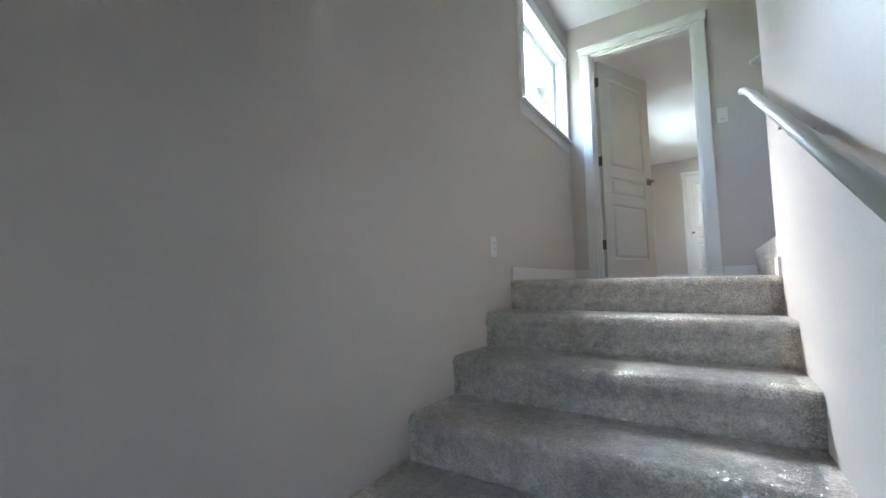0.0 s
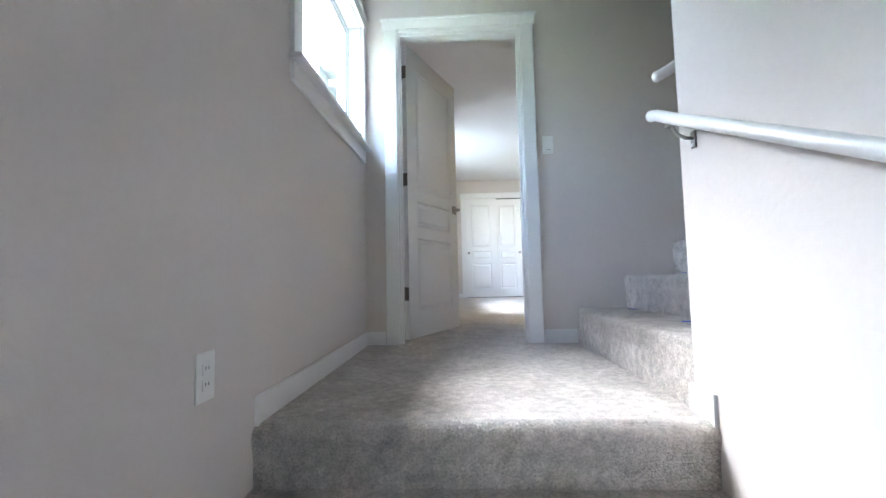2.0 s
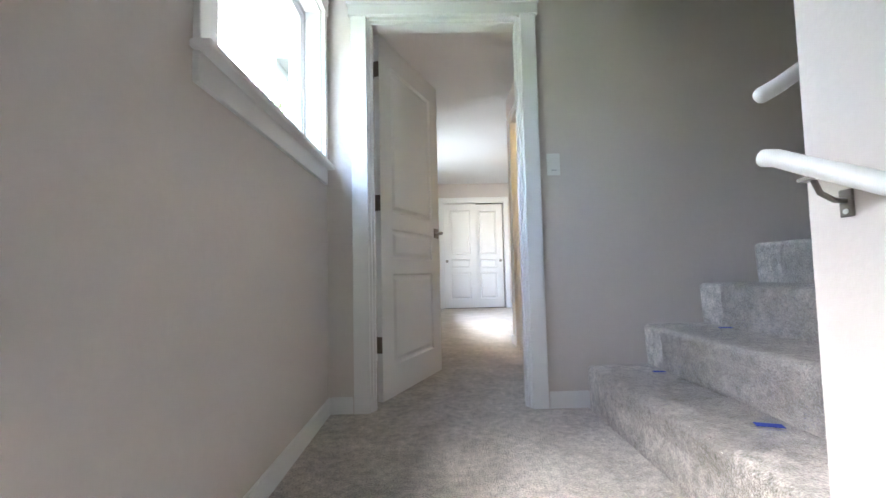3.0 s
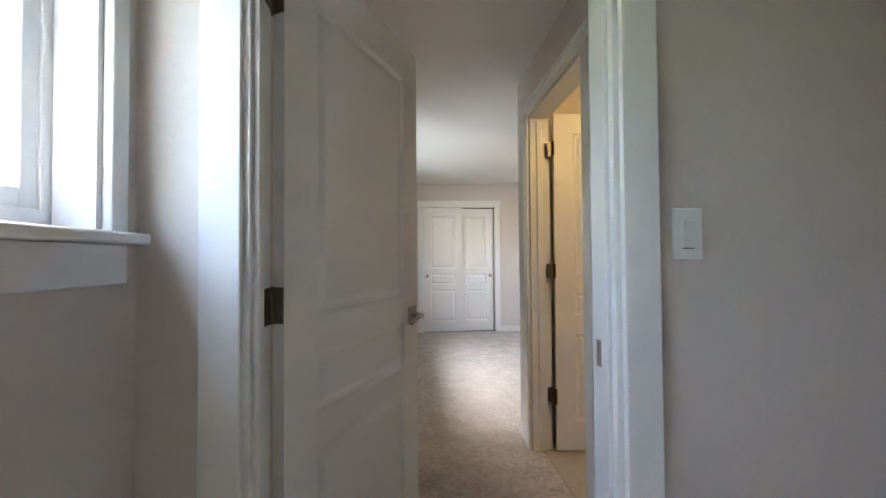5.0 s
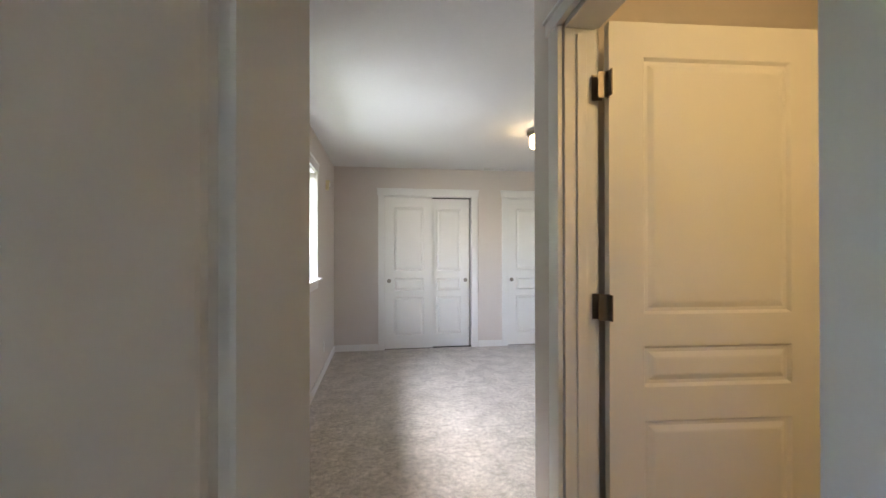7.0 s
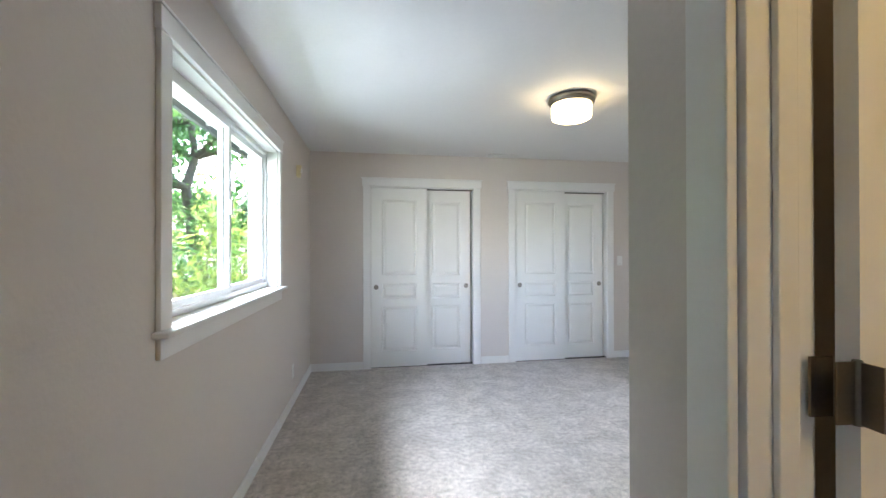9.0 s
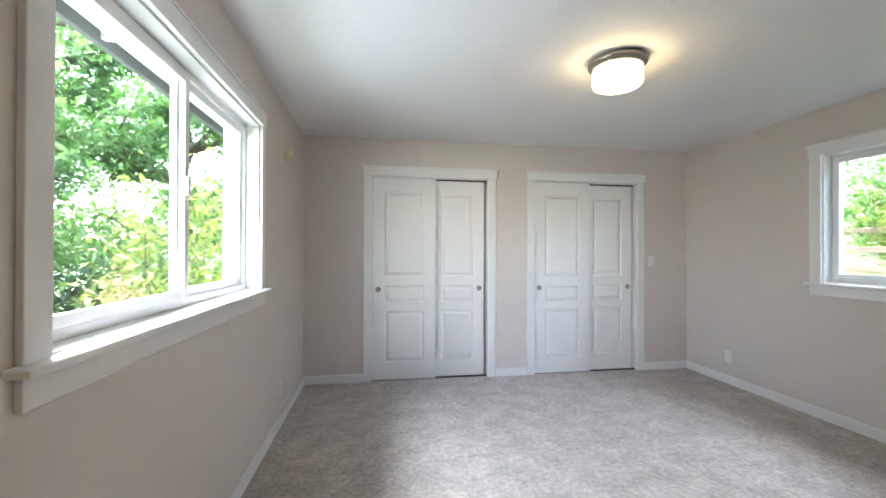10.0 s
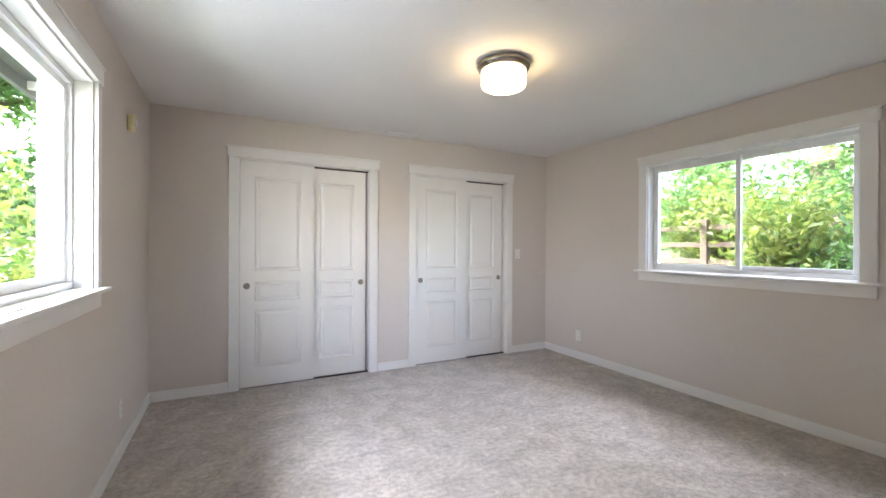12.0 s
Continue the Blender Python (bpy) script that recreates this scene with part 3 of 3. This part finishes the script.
# ---- windows ----
def window(name, label, m, w, z0, z1, depth, recess, horn=0.06, right_leg=0.085, legs=0.085, shift=0.0, sashes=2):
    """x along the opening, y = 0 the room's wall face and +y outwards. White vinyl window, sliding or with one fixed sash."""
    o = thing(name, label, "window", m, kind="structure")
    h = z1 - z0
    t = 0.019
    part("casing_leg", bbox(-legs, 0, -t, 0, z0, z1, 0.003), TRIM, o)
    part("casing_leg", bbox(w, w + right_leg, -t, 0, z0, z1, 0.003), TRIM, o)
    part("casing_head", bbox(-legs - 0.01, w + right_leg + 0.01, -t - 0.005, 0, z1, z1 + 0.08, 0.003), TRIM, o)
    part("casing_cap", bbox(-legs - 0.018, w + right_leg + 0.018, -t - 0.011, 0, z1 + 0.08, z1 + 0.092, 0.002), TRIM, o)
    part("stool", bbox(-legs - horn * 0.5, w + right_leg + horn * 0.5, -0.055, 0.0, z0 - 0.022, z0, 0.006, 3), TRIM, o)
    part("stool_board", bbox(0.001, w - 0.001, 0.0, recess + 0.014, z0 - 0.02, z0 + 0.004, 0), TRIM, o)
    part("apron", bbox(-legs, w + right_leg, -0.018, 0, z0 - 0.1, z0 - 0.022, 0.003), TRIM, o)
    for x0 in (0.0, w - 0.012):
        part("jamb_board", bbox(x0, x0 + 0.012, 0.001, recess + 0.014, z0 + 0.004, z1 - 0.012, 0), TRIM, o)
    part("head_board", bbox(0.0, w, 0.001, recess + 0.014, z1 - 0.012, z1, 0), TRIM, o)
    y0, y1 = recess, depth - 0.005
    fr = 0.032
    fb = bmesh.new()
    for b in ((0.002, fr, z0 + 0.005, z1 - 0.013), (w - fr, w - 0.002, z0 + 0.005, z1 - 0.013), (fr, w - fr, z0 + 0.005, z0 + fr + 0.006), (fr, w - fr, z1 - fr - 0.008, z1 - 0.013)):
        box(fb, b[0], b[1], y0 + 0.016, y1, b[2], b[3])
    part("vinyl_frame", fb, VINYL, o)
    mid = w / 2 + shift
    halves = ((fr, mid + 0.024, y0 + 0.004, 0.036), (mid - 0.024, w - fr, y0 + 0.034, 0.036))
    for a, b, ya, fw in halves if sashes == 2 else ((fr, w - fr, y0 + 0.02, 0.036),):
        za, zb = z0 + fr + 0.006, z1 - fr - 0.008
        s = bmesh.new()
        for q in ((a, a + fw, za, zb), (b - fw, b, za, zb), (a + fw, b - fw, za, za + fw), (a + fw, b - fw, zb - fw, zb)):
            box(s, q[0], q[1], ya, ya + 0.026, q[2], q[3])
        bmesh.ops.bevel(s, geom=s.edges[:], offset=0.002, segments=1, affect="EDGES")
        sash = part("sash", s, VINYL, o, "white vinyl sash")
        pane = part("pane", bbox(a + fw - 0.005, b - fw + 0.005, ya + 0.011, ya + 0.014, za + fw - 0.005, zb - fw + 0.005, 0), GLASS, sash, "clear glass")
        pane.visible_shadow = False
    if sashes == 2:
        part("latch", bbox(mid - 0.012, mid + 0.012, y0 - 0.010, y0 + 0.004, (z0 + z1) / 2 - 0.04, (z0 + z1) / 2 + 0.04, 0.003), VINYL, o)
    return o


# x runs along +y on the west wall with outwards = -x, so the frame is turned by 90 degrees
WEST = lambda x, y: pose(x, y, 0, 0, 0, 90)
window("window_1", "white fixed window with stool and apron above the landing", WEST(LX, W1[0]), W1[1] - W1[0], W1[2], W1[3], 0.16, 0.065, sashes=1, right_leg=0.045, horn=0.03, legs=0.085)
window("window_2", "wide white sliding window looking out on trees", WEST(BX, W2[0]), W2[1] - W2[0], W2[2], W2[3], 0.20, 0.06, legs=0.078, right_leg=0.065, shift=0.0)
window("window_3", "white sliding window looking out on a garden slope", pose(RX, W3[1], 0, 0, 0, -90), W3[1] - W3[0], W3[2], W3[3], 0.165, 0.065)


# ---- fixtures ----
def wall_plate(name, label, m, kind):
    """A wall plate in the plane y = 0, facing -y: a rocker switch or a double outlet."""
    p = thing(name, label, "switch" if kind == "switch" else "outlet", m, "wall plates")
    part("plate", bbox(-0.036, 0.036, -0.006, 0, -0.060, 0.060, 0.003), PLATE, p)
    if kind == "switch":
        part("rocker_frame", bbox(-0.0175, 0.0175, -0.0075, -0.005, -0.034, 0.034, 0.0008), PLATE, p)
        bm = bbox(-0.0155, 0.0155, -0.012, -0.006, -0.031, 0.031, 0.001)
        for v in bm.verts:
            if v.co.z < 0 and v.co.y < -0.009:
                v.co.y += 0.004
        part("rocker", bm, PLATE, p)
        # Dark strip that paints the shade under the rocker's lower edge.
        part("painted_shadow", bbox(-0.013, 0.013, -0.0085, -0.006, -0.0335, -0.0315, 0), DARK, p)
    else:
        for z in (-0.019, 0.019):
            r = part("receptacle", bbox(-0.0165, 0.0165, -0.0085, -0.005, z - 0.014, z + 0.014, 0.002), PLATE, p)
            for x in (-0.006, 0.006):
                part("slot", bbox(x - 0.001, x + 0.001, -0.0092, -0.008, z - 0.002, z + 0.006, 0), DARK, r)
    return p


wall_plate("light_switch", "white rocker switch beside the bedroom door casing", pose(1.218, 0.0, 1.288), "switch")
wall_plate("light_switch", "white rocker switch on the hall wall beside the bathroom", pose(1.33, 0.64, 1.328, 0, 0, -90), "switch")
wall_plate("light_switch", "white rocker switch beside the closet", pose(3.835, 5.95, 1.225), "switch")
wall_plate("wall_outlet", "white outlet plate low on the stair wall", pose(0.0, -1.70, 0.20, 0, 0, 90), "outlet")
wall_plate("wall_outlet", "white outlet low on the bedroom wall under the window", pose(BX, 4.97, 0.29, 0, 0, 90), "outlet")
wall_plate("wall_outlet", "white outlet low on the bedroom wall", pose(RX, 5.378, 0.27, 0, 0, -90), "outlet")

sensor = thing("wall_sensor", "small cream plastic motion sensor high on the wall", "sensor", pose(BX, 5.165, 2.10, 0, 0, 90))
bm = bbox(-0.035, 0.035, -0.045, 0, -0.055, 0.055, 0.008, 3)
for v in bm.verts:
    if v.co.z < -0.02 and v.co.y < -0.02:
        v.co.y += 0.014
part("housing", bm, CREAM, sensor)
part("lens", bbox(-0.02, 0.02, -0.0475, -0.035, -0.012, 0.03, 0.003), PLATE, sensor)

lamp = thing("ceiling_lamp", "lit drum ceiling lamp with frosted glass and nickel rim", "lamp", pose(2.20, 3.98, 2.48))
LS = 0.86
part("rim", lathe([(LS * r, z) for r, z in [(0.0, 0.0), (0.165, 0.0), (0.178, -0.006), (0.192, -0.016), (0.195, -0.030), (0.190, -0.042), (0.182, -0.046), (0.180, -0.056), (0.171, -0.060), (0.150, -0.060), (0.0, -0.05)]]), NICKEL, lamp, "brushed nickel rim", True)
part("glass_drum", lathe([(LS * r, z) for r, z in [(0.160, -0.058), (0.164, -0.065), (0.165, -0.140), (0.158, -0.155), (0.14, -0.163), (0.0, -0.167)]]), LAMPGLASS, lamp, "glowing frosted glass drum", True)

vent = thing("ceiling_vent", "white slotted air vent in the ceiling", "vent", pose(2.235, 5.855, 2.48))
fb = bmesh.new()
for q in ((-0.165, 0.165, -0.07, -0.052), (-0.165, 0.165, 0.052, 0.07), (-0.165, -0.147, -0.052, 0.052), (0.147, 0.165, -0.052, 0.052), (-0.006, 0.006, -0.052, 0.052)):
    box(fb, q[0], q[1], q[2], q[3], -0.008, 0)
part("frame", fb, TRIM, vent)
# Dark sheet on the ceiling, coloured as the shade inside the vent's slots.
part("slot_shade_sheet", bbox(-0.147, 0.147, -0.052, 0.052, -0.002, -0.0005, 0), DARK, vent)
for i in range(5):
    y = -0.042 + 0.021 * i
    for x0, x1 in ((-0.146, -0.007), (0.007, 0.146)):
        part("slat", bbox(x0, x1, -0.0028, 0.0028, -0.0008, 0.0008, 0), TRIM, vent, m=pose(0, y, -0.0055, -38, 0, 0))


# ---- handrails ----
def handrail(name, label, pts, wall_axis, wall_p, ends):
    r = thing(name, label, "handrail", pose(0, 0, 0))
    part("rail", sweep(pts, 0.020, 20, 0.9), TRIM, r, smooth=True)
    for p in ends:
        x, y, z = p
        wp = (wall_p, y, z - 0.066) if wall_axis == "x" else (x, wall_p, z - 0.066)
        b = part("bracket", sweep([wp, (wp[0] * 0.6 + x * 0.4, wp[1] * 0.6 + y * 0.4, z - 0.064), (wp[0] * 0.2 + x * 0.8, wp[1] * 0.2 + y * 0.8, z - 0.05), (x, y, z - 0.02)], 0.0055, 10), NICKEL, r, "nickel rail bracket", True)
        d = Vector((-1, 0, 0)) if wall_axis == "x" else Vector((0, 1, 0))
        part("bracket_foot", bbox(*((wp[0] - 0.005, wp[0], y - 0.013, y + 0.013) if wall_axis == "x" else (x - 0.013, x + 0.013, wp[1], wp[1] + 0.005)), wp[2] - 0.03, wp[2] + 0.022, 0.002), NICKEL, b)
        part("screw", cyl(bmesh.new(), Vector(wp) + Vector((0, 0, -0.02)), Vector(wp) + Vector((0, 0, -0.02)) + 0.007 * d, 0.005, n=10), TRIM, b)
        part("bracket_saddle", bbox(x - 0.012, x + 0.012, y - 0.02, y + 0.02, z - 0.026, z - 0.019, 0.001), NICKEL, b)
    return r


SL = 0.478


def rail_z(y):
    return 0.935 - SL * (-1.36 - y)


handrail("handrail", "white round wooden handrail on nickel brackets down the stairs",
         [(1.265, -1.345, rail_z(-1.345)), (1.272, -1.37, rail_z(-1.36)), (1.283, -1.44, rail_z(-1.44)), (1.285, -1.50, rail_z(-1.5)), (1.285, -4.4, rail_z(-4.4))],
         "x", CX, [(1.285, y, rail_z(y)) for y in (-1.43, -2.37, -3.4)])
US = URISE / URUN
handrail("handrail", "white round wooden handrail beside the upper stairs",
         [(1.315, -1.29, 1.10), (1.36, -1.286, 1.125), (1.42, -1.285, 1.165), (4.2, -1.285, 1.165 + 2.78 * US)],
         "y", -1.35, [(x, -1.285, 1.165 + (x - 1.42) * US) for x in (1.6, 2.6, 3.7)])


# ---- outside ----
def ground_height(x, y):
    if -0.25 < x < 4.55 and -6.6 < y < 6.8:
        return -1.75
    if x >= 4.5:
        return 0.25 + min(0.20 * (x - 4.5), 3.5) + 0.08 * math.sin(x * 1.3 + y)
    return -0.9 - 0.5 * min(1, max(0, (-x - 1) / 8)) + 0.06 * math.sin(x + 0.7 * y)


def ground():
    xs = sorted({-900, -300, -100, -50, *range(-30, 34), -0.26, -0.24, 4.54, 4.56, 60, 120, 300, 900})
    ys = sorted({-900, -300, -100, -50, *range(-30, 34), -6.61, -6.59, 6.79, 6.81, 60, 120, 300, 900})
    bm = bmesh.new()
    g = [[bm.verts.new((x, y, ground_height(x, y))) for y in ys] for x in xs]
    for i in range(len(xs) - 1):
        for k in range(len(ys) - 1):
            bm.faces.new((g[i][k], g[i + 1][k], g[i + 1][k + 1], g[i][k + 1]))
    return tagged(part("ground", bm, SOIL, smooth=True), "garden ground with soil and grass round the house", "ground", kind="structure")


ground()

eave = thing("roof_eave", "grey roof overhang with pale rafter tails outside the windows", "eave", pose(0, 0, 0), kind="structure")
# The landing overhang is kept short so the added steps lamp clears it.
for y0, y1, out in ((-7.0, 1.2, 0.30), (1.2, 7.2, 0.78)):
    part("soffit", bbox(-out + 0.04, -0.162, y0, y1, 2.56, 2.58, 0), GREYP, eave)
    part("fascia", bbox(-out, -out + 0.039, y0, y1, 2.47, 2.64, 0.003), GREYP, eave)
for i in range(16):
    y = -6.8 + 0.92 * i
    x = -0.259 if y < 1.2 else -0.739
    part("rafter_tail", bbox(x, x + (0.095 if y < 1.2 else 0.30), y, y + 0.04, 2.50, 2.559, 0), TRIM, eave)
part("roof", bbox(1.1, 6.5, -7.0, 7.2, 5.15, 5.25, 0), ROOFM, eave)
part("lower_roof", bbox(-0.29, RX + 0.5, -7.0, 7.2, 2.645, 2.70, 0), ROOFM, eave)
east_eave = thing("roof_eave", "grey roof overhang on the garden side", "eave", pose(0, 0, 0), kind="structure")
part("soffit", bbox(RX + 0.175, RX + 0.55, 1.0, 7.2, 2.60, 2.62, 0), GREYP, east_eave)


def limb(bm, a, b, r0, r1, bend, rng, steps=5):
    pts = []
    for i in range(steps + 1):
        t = i / steps
        p = Vector(a).lerp(Vector(b), t) + Vector((rng.uniform(-1, 1), rng.uniform(-1, 1), rng.uniform(-0.5, 0.5))) * bend * math.sin(math.pi * t)
        pts.append(p)
    for i in range(steps):
        cyl(bm, pts[i], pts[i + 1], r0 + (r1 - r0) * i / steps, r0 + (r1 - r0) * (i + 1) / steps, 8, caps=False)
    return pts


def leaf_mesh(name, centres, spread, count, size, rng, material):
    """Many small pointed leaves in loose clumps round the centres."""
    c = np.array(centres)
    idx = rng.integers(0, len(c), count)
    pos = c[idx] + rng.normal(0, 1, (count, 3)) * np.array(spread)
    nrm = rng.normal(0, 1, (count, 3)) + np.array((0, 0, 0.9))
    nrm /= np.linalg.norm(nrm, axis=1, keepdims=True)
    u = np.cross(nrm, rng.normal(0, 1, (count, 3)))
    u /= np.linalg.norm(u, axis=1, keepdims=True)
    v = np.cross(nrm, u)
    s = size * rng.uniform(0.6, 1.35, (count, 1))
    vs = np.stack([pos - u * s, pos - v * s * 0.42 + nrm * s * 0.12, pos + u * s, pos + v * s * 0.42 + nrm * s * 0.12], 1).reshape(-1, 3)
    fs = np.arange(count * 4).reshape(-1, 4)
    me = bpy.data.meshes.new(name)
    me.from_pydata(vs.tolist(), [], fs.tolist())
    me.materials.append(material)
    return me


def tree(x, y, height, spread, leaves, seed, material=LEAF, label="", lean=(0, 0), size=0.062, low=0.25):
    rng, g = random.Random(seed), np.random.default_rng(seed)
    z0 = ground_height(x, y)
    t = thing("tree", label or "leafy deciduous tree with a forked dark trunk", "tree", pose(x, y, z0 - 0.05), "garden trees")
    bm = bmesh.new()
    r = 0.028 * height
    top = Vector((lean[0], lean[1], height * 0.85))
    trunk = limb(bm, (0, 0, 0), top, r, r * 0.25, 0.25, rng, 8)
    tips = []
    for i in range(16):
        k = 1 + int((low + (1 - low) * i / 16) * 7)
        a = trunk[min(k, 8)]
        ang = rng.uniform(0, 2 * math.pi)
        ln = spread * rng.uniform(0.55, 1.0)
        b = a + Vector((math.cos(ang) * ln, math.sin(ang) * ln, rng.uniform(0.1, 0.5) * ln))
        pts = limb(bm, a, b, r * 0.42, r * 0.08, 0.18, rng, 5)
        tips += pts[2:]
        for j in range(3):
            e = pts[2 + j] + Vector((rng.uniform(-1, 1), rng.uniform(-1, 1), rng.uniform(-0.3, 0.8))) * spread * 0.35
            tips += limb(bm, pts[2 + j], e, r * 0.14, r * 0.04, 0.08, rng, 3)[1:]
    part("trunk", bm, BARK, t, "dark forked trunk", True)
    crown = new("crown", leaf_mesh("crown", [tuple(p) for p in tips], (0.30, 0.30, 0.20), leaves, size, g, material))
    crown.parent = t
    return t


def shrub(x, y, w, h, leaves, seed, material, label, size=0.06, name="shrub"):
    rng, g = random.Random(seed), np.random.default_rng(seed)
    t = thing(name, label, "shrub", pose(x, y, ground_height(x, y) - 0.03), "garden shrubs")
    bm = bmesh.new()
    tips = []
    for i in range(22):
        ang, rr = rng.uniform(0, 2 * math.pi), w * math.sqrt(rng.random())
        b = Vector((rr * math.cos(ang), rr * math.sin(ang), h * rng.uniform(0.35, 1.0) * (1 - 0.35 * (rr / w) ** 2)))
        tips += limb(bm, (b.x * 0.15, b.y * 0.15, 0), b, 0.018, 0.005, 0.12, rng, 4)[1:]
    part("stems", bm, BARK, t, "thin brown stems", True)
    crown = new("crown", leaf_mesh("crown", [tuple(p) for p in tips], (w * 0.14, w * 0.14, h * 0.10), leaves, size, g, material))
    crown.parent = t
    return t


tree(-3.4, 5.2, 6.0, 2.0, 13000, 3, lean=(0.6, 0.8))
tree(-4.6, 8.0, 7.5, 2.4, 16000, 4, lean=(-0.3, -0.9))
tree(-5.5, 3.2, 7.0, 2.3, 13000, 5, lean=(0.4, 0.5))
tree(-7.0, 11.5, 9.0, 3.0, 18000, 6, lean=(0.5, 0.2), size=0.09)
tree(-9.5, 6.5, 9.0, 3.2, 18000, 7, size=0.1)
tree(-4.0, 13.0, 8.0, 2.8, 16000, 8, size=0.09)
tree(-4.2, -3.0, 5.0, 1.8, 6000, 12, LEAFY, "small tree with pale yellow-green leaves")
shrub(-1.5, 7.1, 0.9, 3.1, 7500, 21, LEAFY, "tall pale yellow-green rhododendron with new leaves", 0.06)
shrub(-2.6, 9.4, 1.2, 3.4, 6500, 22, LEAF, "tall green shrub with broad leaves", 0.07)
shrub(-3.0, 4.2, 0.9, 1.6, 4000, 23, LEAFD, "dark green low shrub")
shrub(-4.2, 6.4, 1.3, 1.7, 5000, 24, LEAFD, "dark green spreading shrub")
shrub(-1.75, 6.0, 0.5, 2.15, 3000, 25, LEAFP, "peach and yellow rhododendron close to the window", 0.06)
shrub(-3.6, 8.7, 1.2, 2.2, 5500, 28, LEAFD, "dark green bush behind the rhododendron")
shrub(-5.2, 9.8, 1.6, 2.7, 6000, 29, LEAFD, "large dark green bush among the trees", 0.07)
# Out of view; added to block low south-west sky light on the landing.
shrub(-1.9, -2.2, 1.0, 3.6, 5000, 27, LEAF, "unseen tall green shrub added to screen low sky light from the landing window", 0.06)
shrub(-2.3, 1.2, 0.9, 2.2, 3500, 26, LEAFY, "pale yellow-green shrub beside the stair window", 0.06)
shrub(7.0, 4.3, 0.85, 1.35, 3600, 31, LEAFY, "bright yellow-green azalea on the slope", 0.065)
shrub(6.6, 3.55, 0.7, 1.0, 2600, 32, LEAF, "green rounded bush on the slope", 0.06)
shrub(8.9, 6.4, 0.9, 1.75, 2600, 33, LEAFY, "yellow-green bush behind the fence rails", 0.065)
shrub(8.0, 2.6, 0.9, 1.7, 3000, 34, LEAFY, "tall yellow-green bush beside the window", 0.06)
shrub(9.8, 4.2, 1.6, 2.6, 6500, 38, LEAF, "tall green bush behind the fence", 0.07)
shrub(9.6, 7.2, 1.6, 2.6, 6500, 39, LEAF, "tall leafy bush behind the fence", 0.07)
shrub(10.0, 1.6, 1.6, 2.8, 6500, 40, LEAFD, "tall dark green bush up the slope", 0.07)
tree(11.5, 5.8, 6.0, 2.4, 8000, 35, LEAFY, "tree with pale yellow-green spring leaves", low=0.1)
tree(8.6, 4.15, 5.5, 1.7, 3500, 36, low=0.45)
tree(13.0, 8.9, 7.0, 2.8, 10000, 37, size=0.09, low=0.1)

# rail fence on the slope
fence = thing("rail_fence", "weathered brown split-rail fence on the slope", "fence", pose(8.2, 8.0, ground_height(8.2, 8.0) - 0.25))
for i in range(4):
    part("post", bbox(-0.06, 0.06, -0.06 - 1.8 * i, 0.06 - 1.8 * i, -0.3, 1.1, 0.01), FENCEW, fence)
for z in (0.35, 0.65, 0.95):
    for i in range(3):
        part("rail", bbox(-0.025, 0.025, -1.8 * i - 1.74, -1.8 * i - 0.06, z - 0.045, z + 0.045, 0.008), FENCEW, fence)
for i, (x, y) in enumerate(((-2.6, 5.6), (-3.6, 6.6), (-2.4, 3.6))):
    tagged(part("garden_post", bbox(-0.05, 0.05, -0.05, 0.05, -0.2, 1.35, 0.008), FENCEW, m=pose(x, y, ground_height(x, y))), "brown wooden garden post among shrubs", "post", "garden posts")
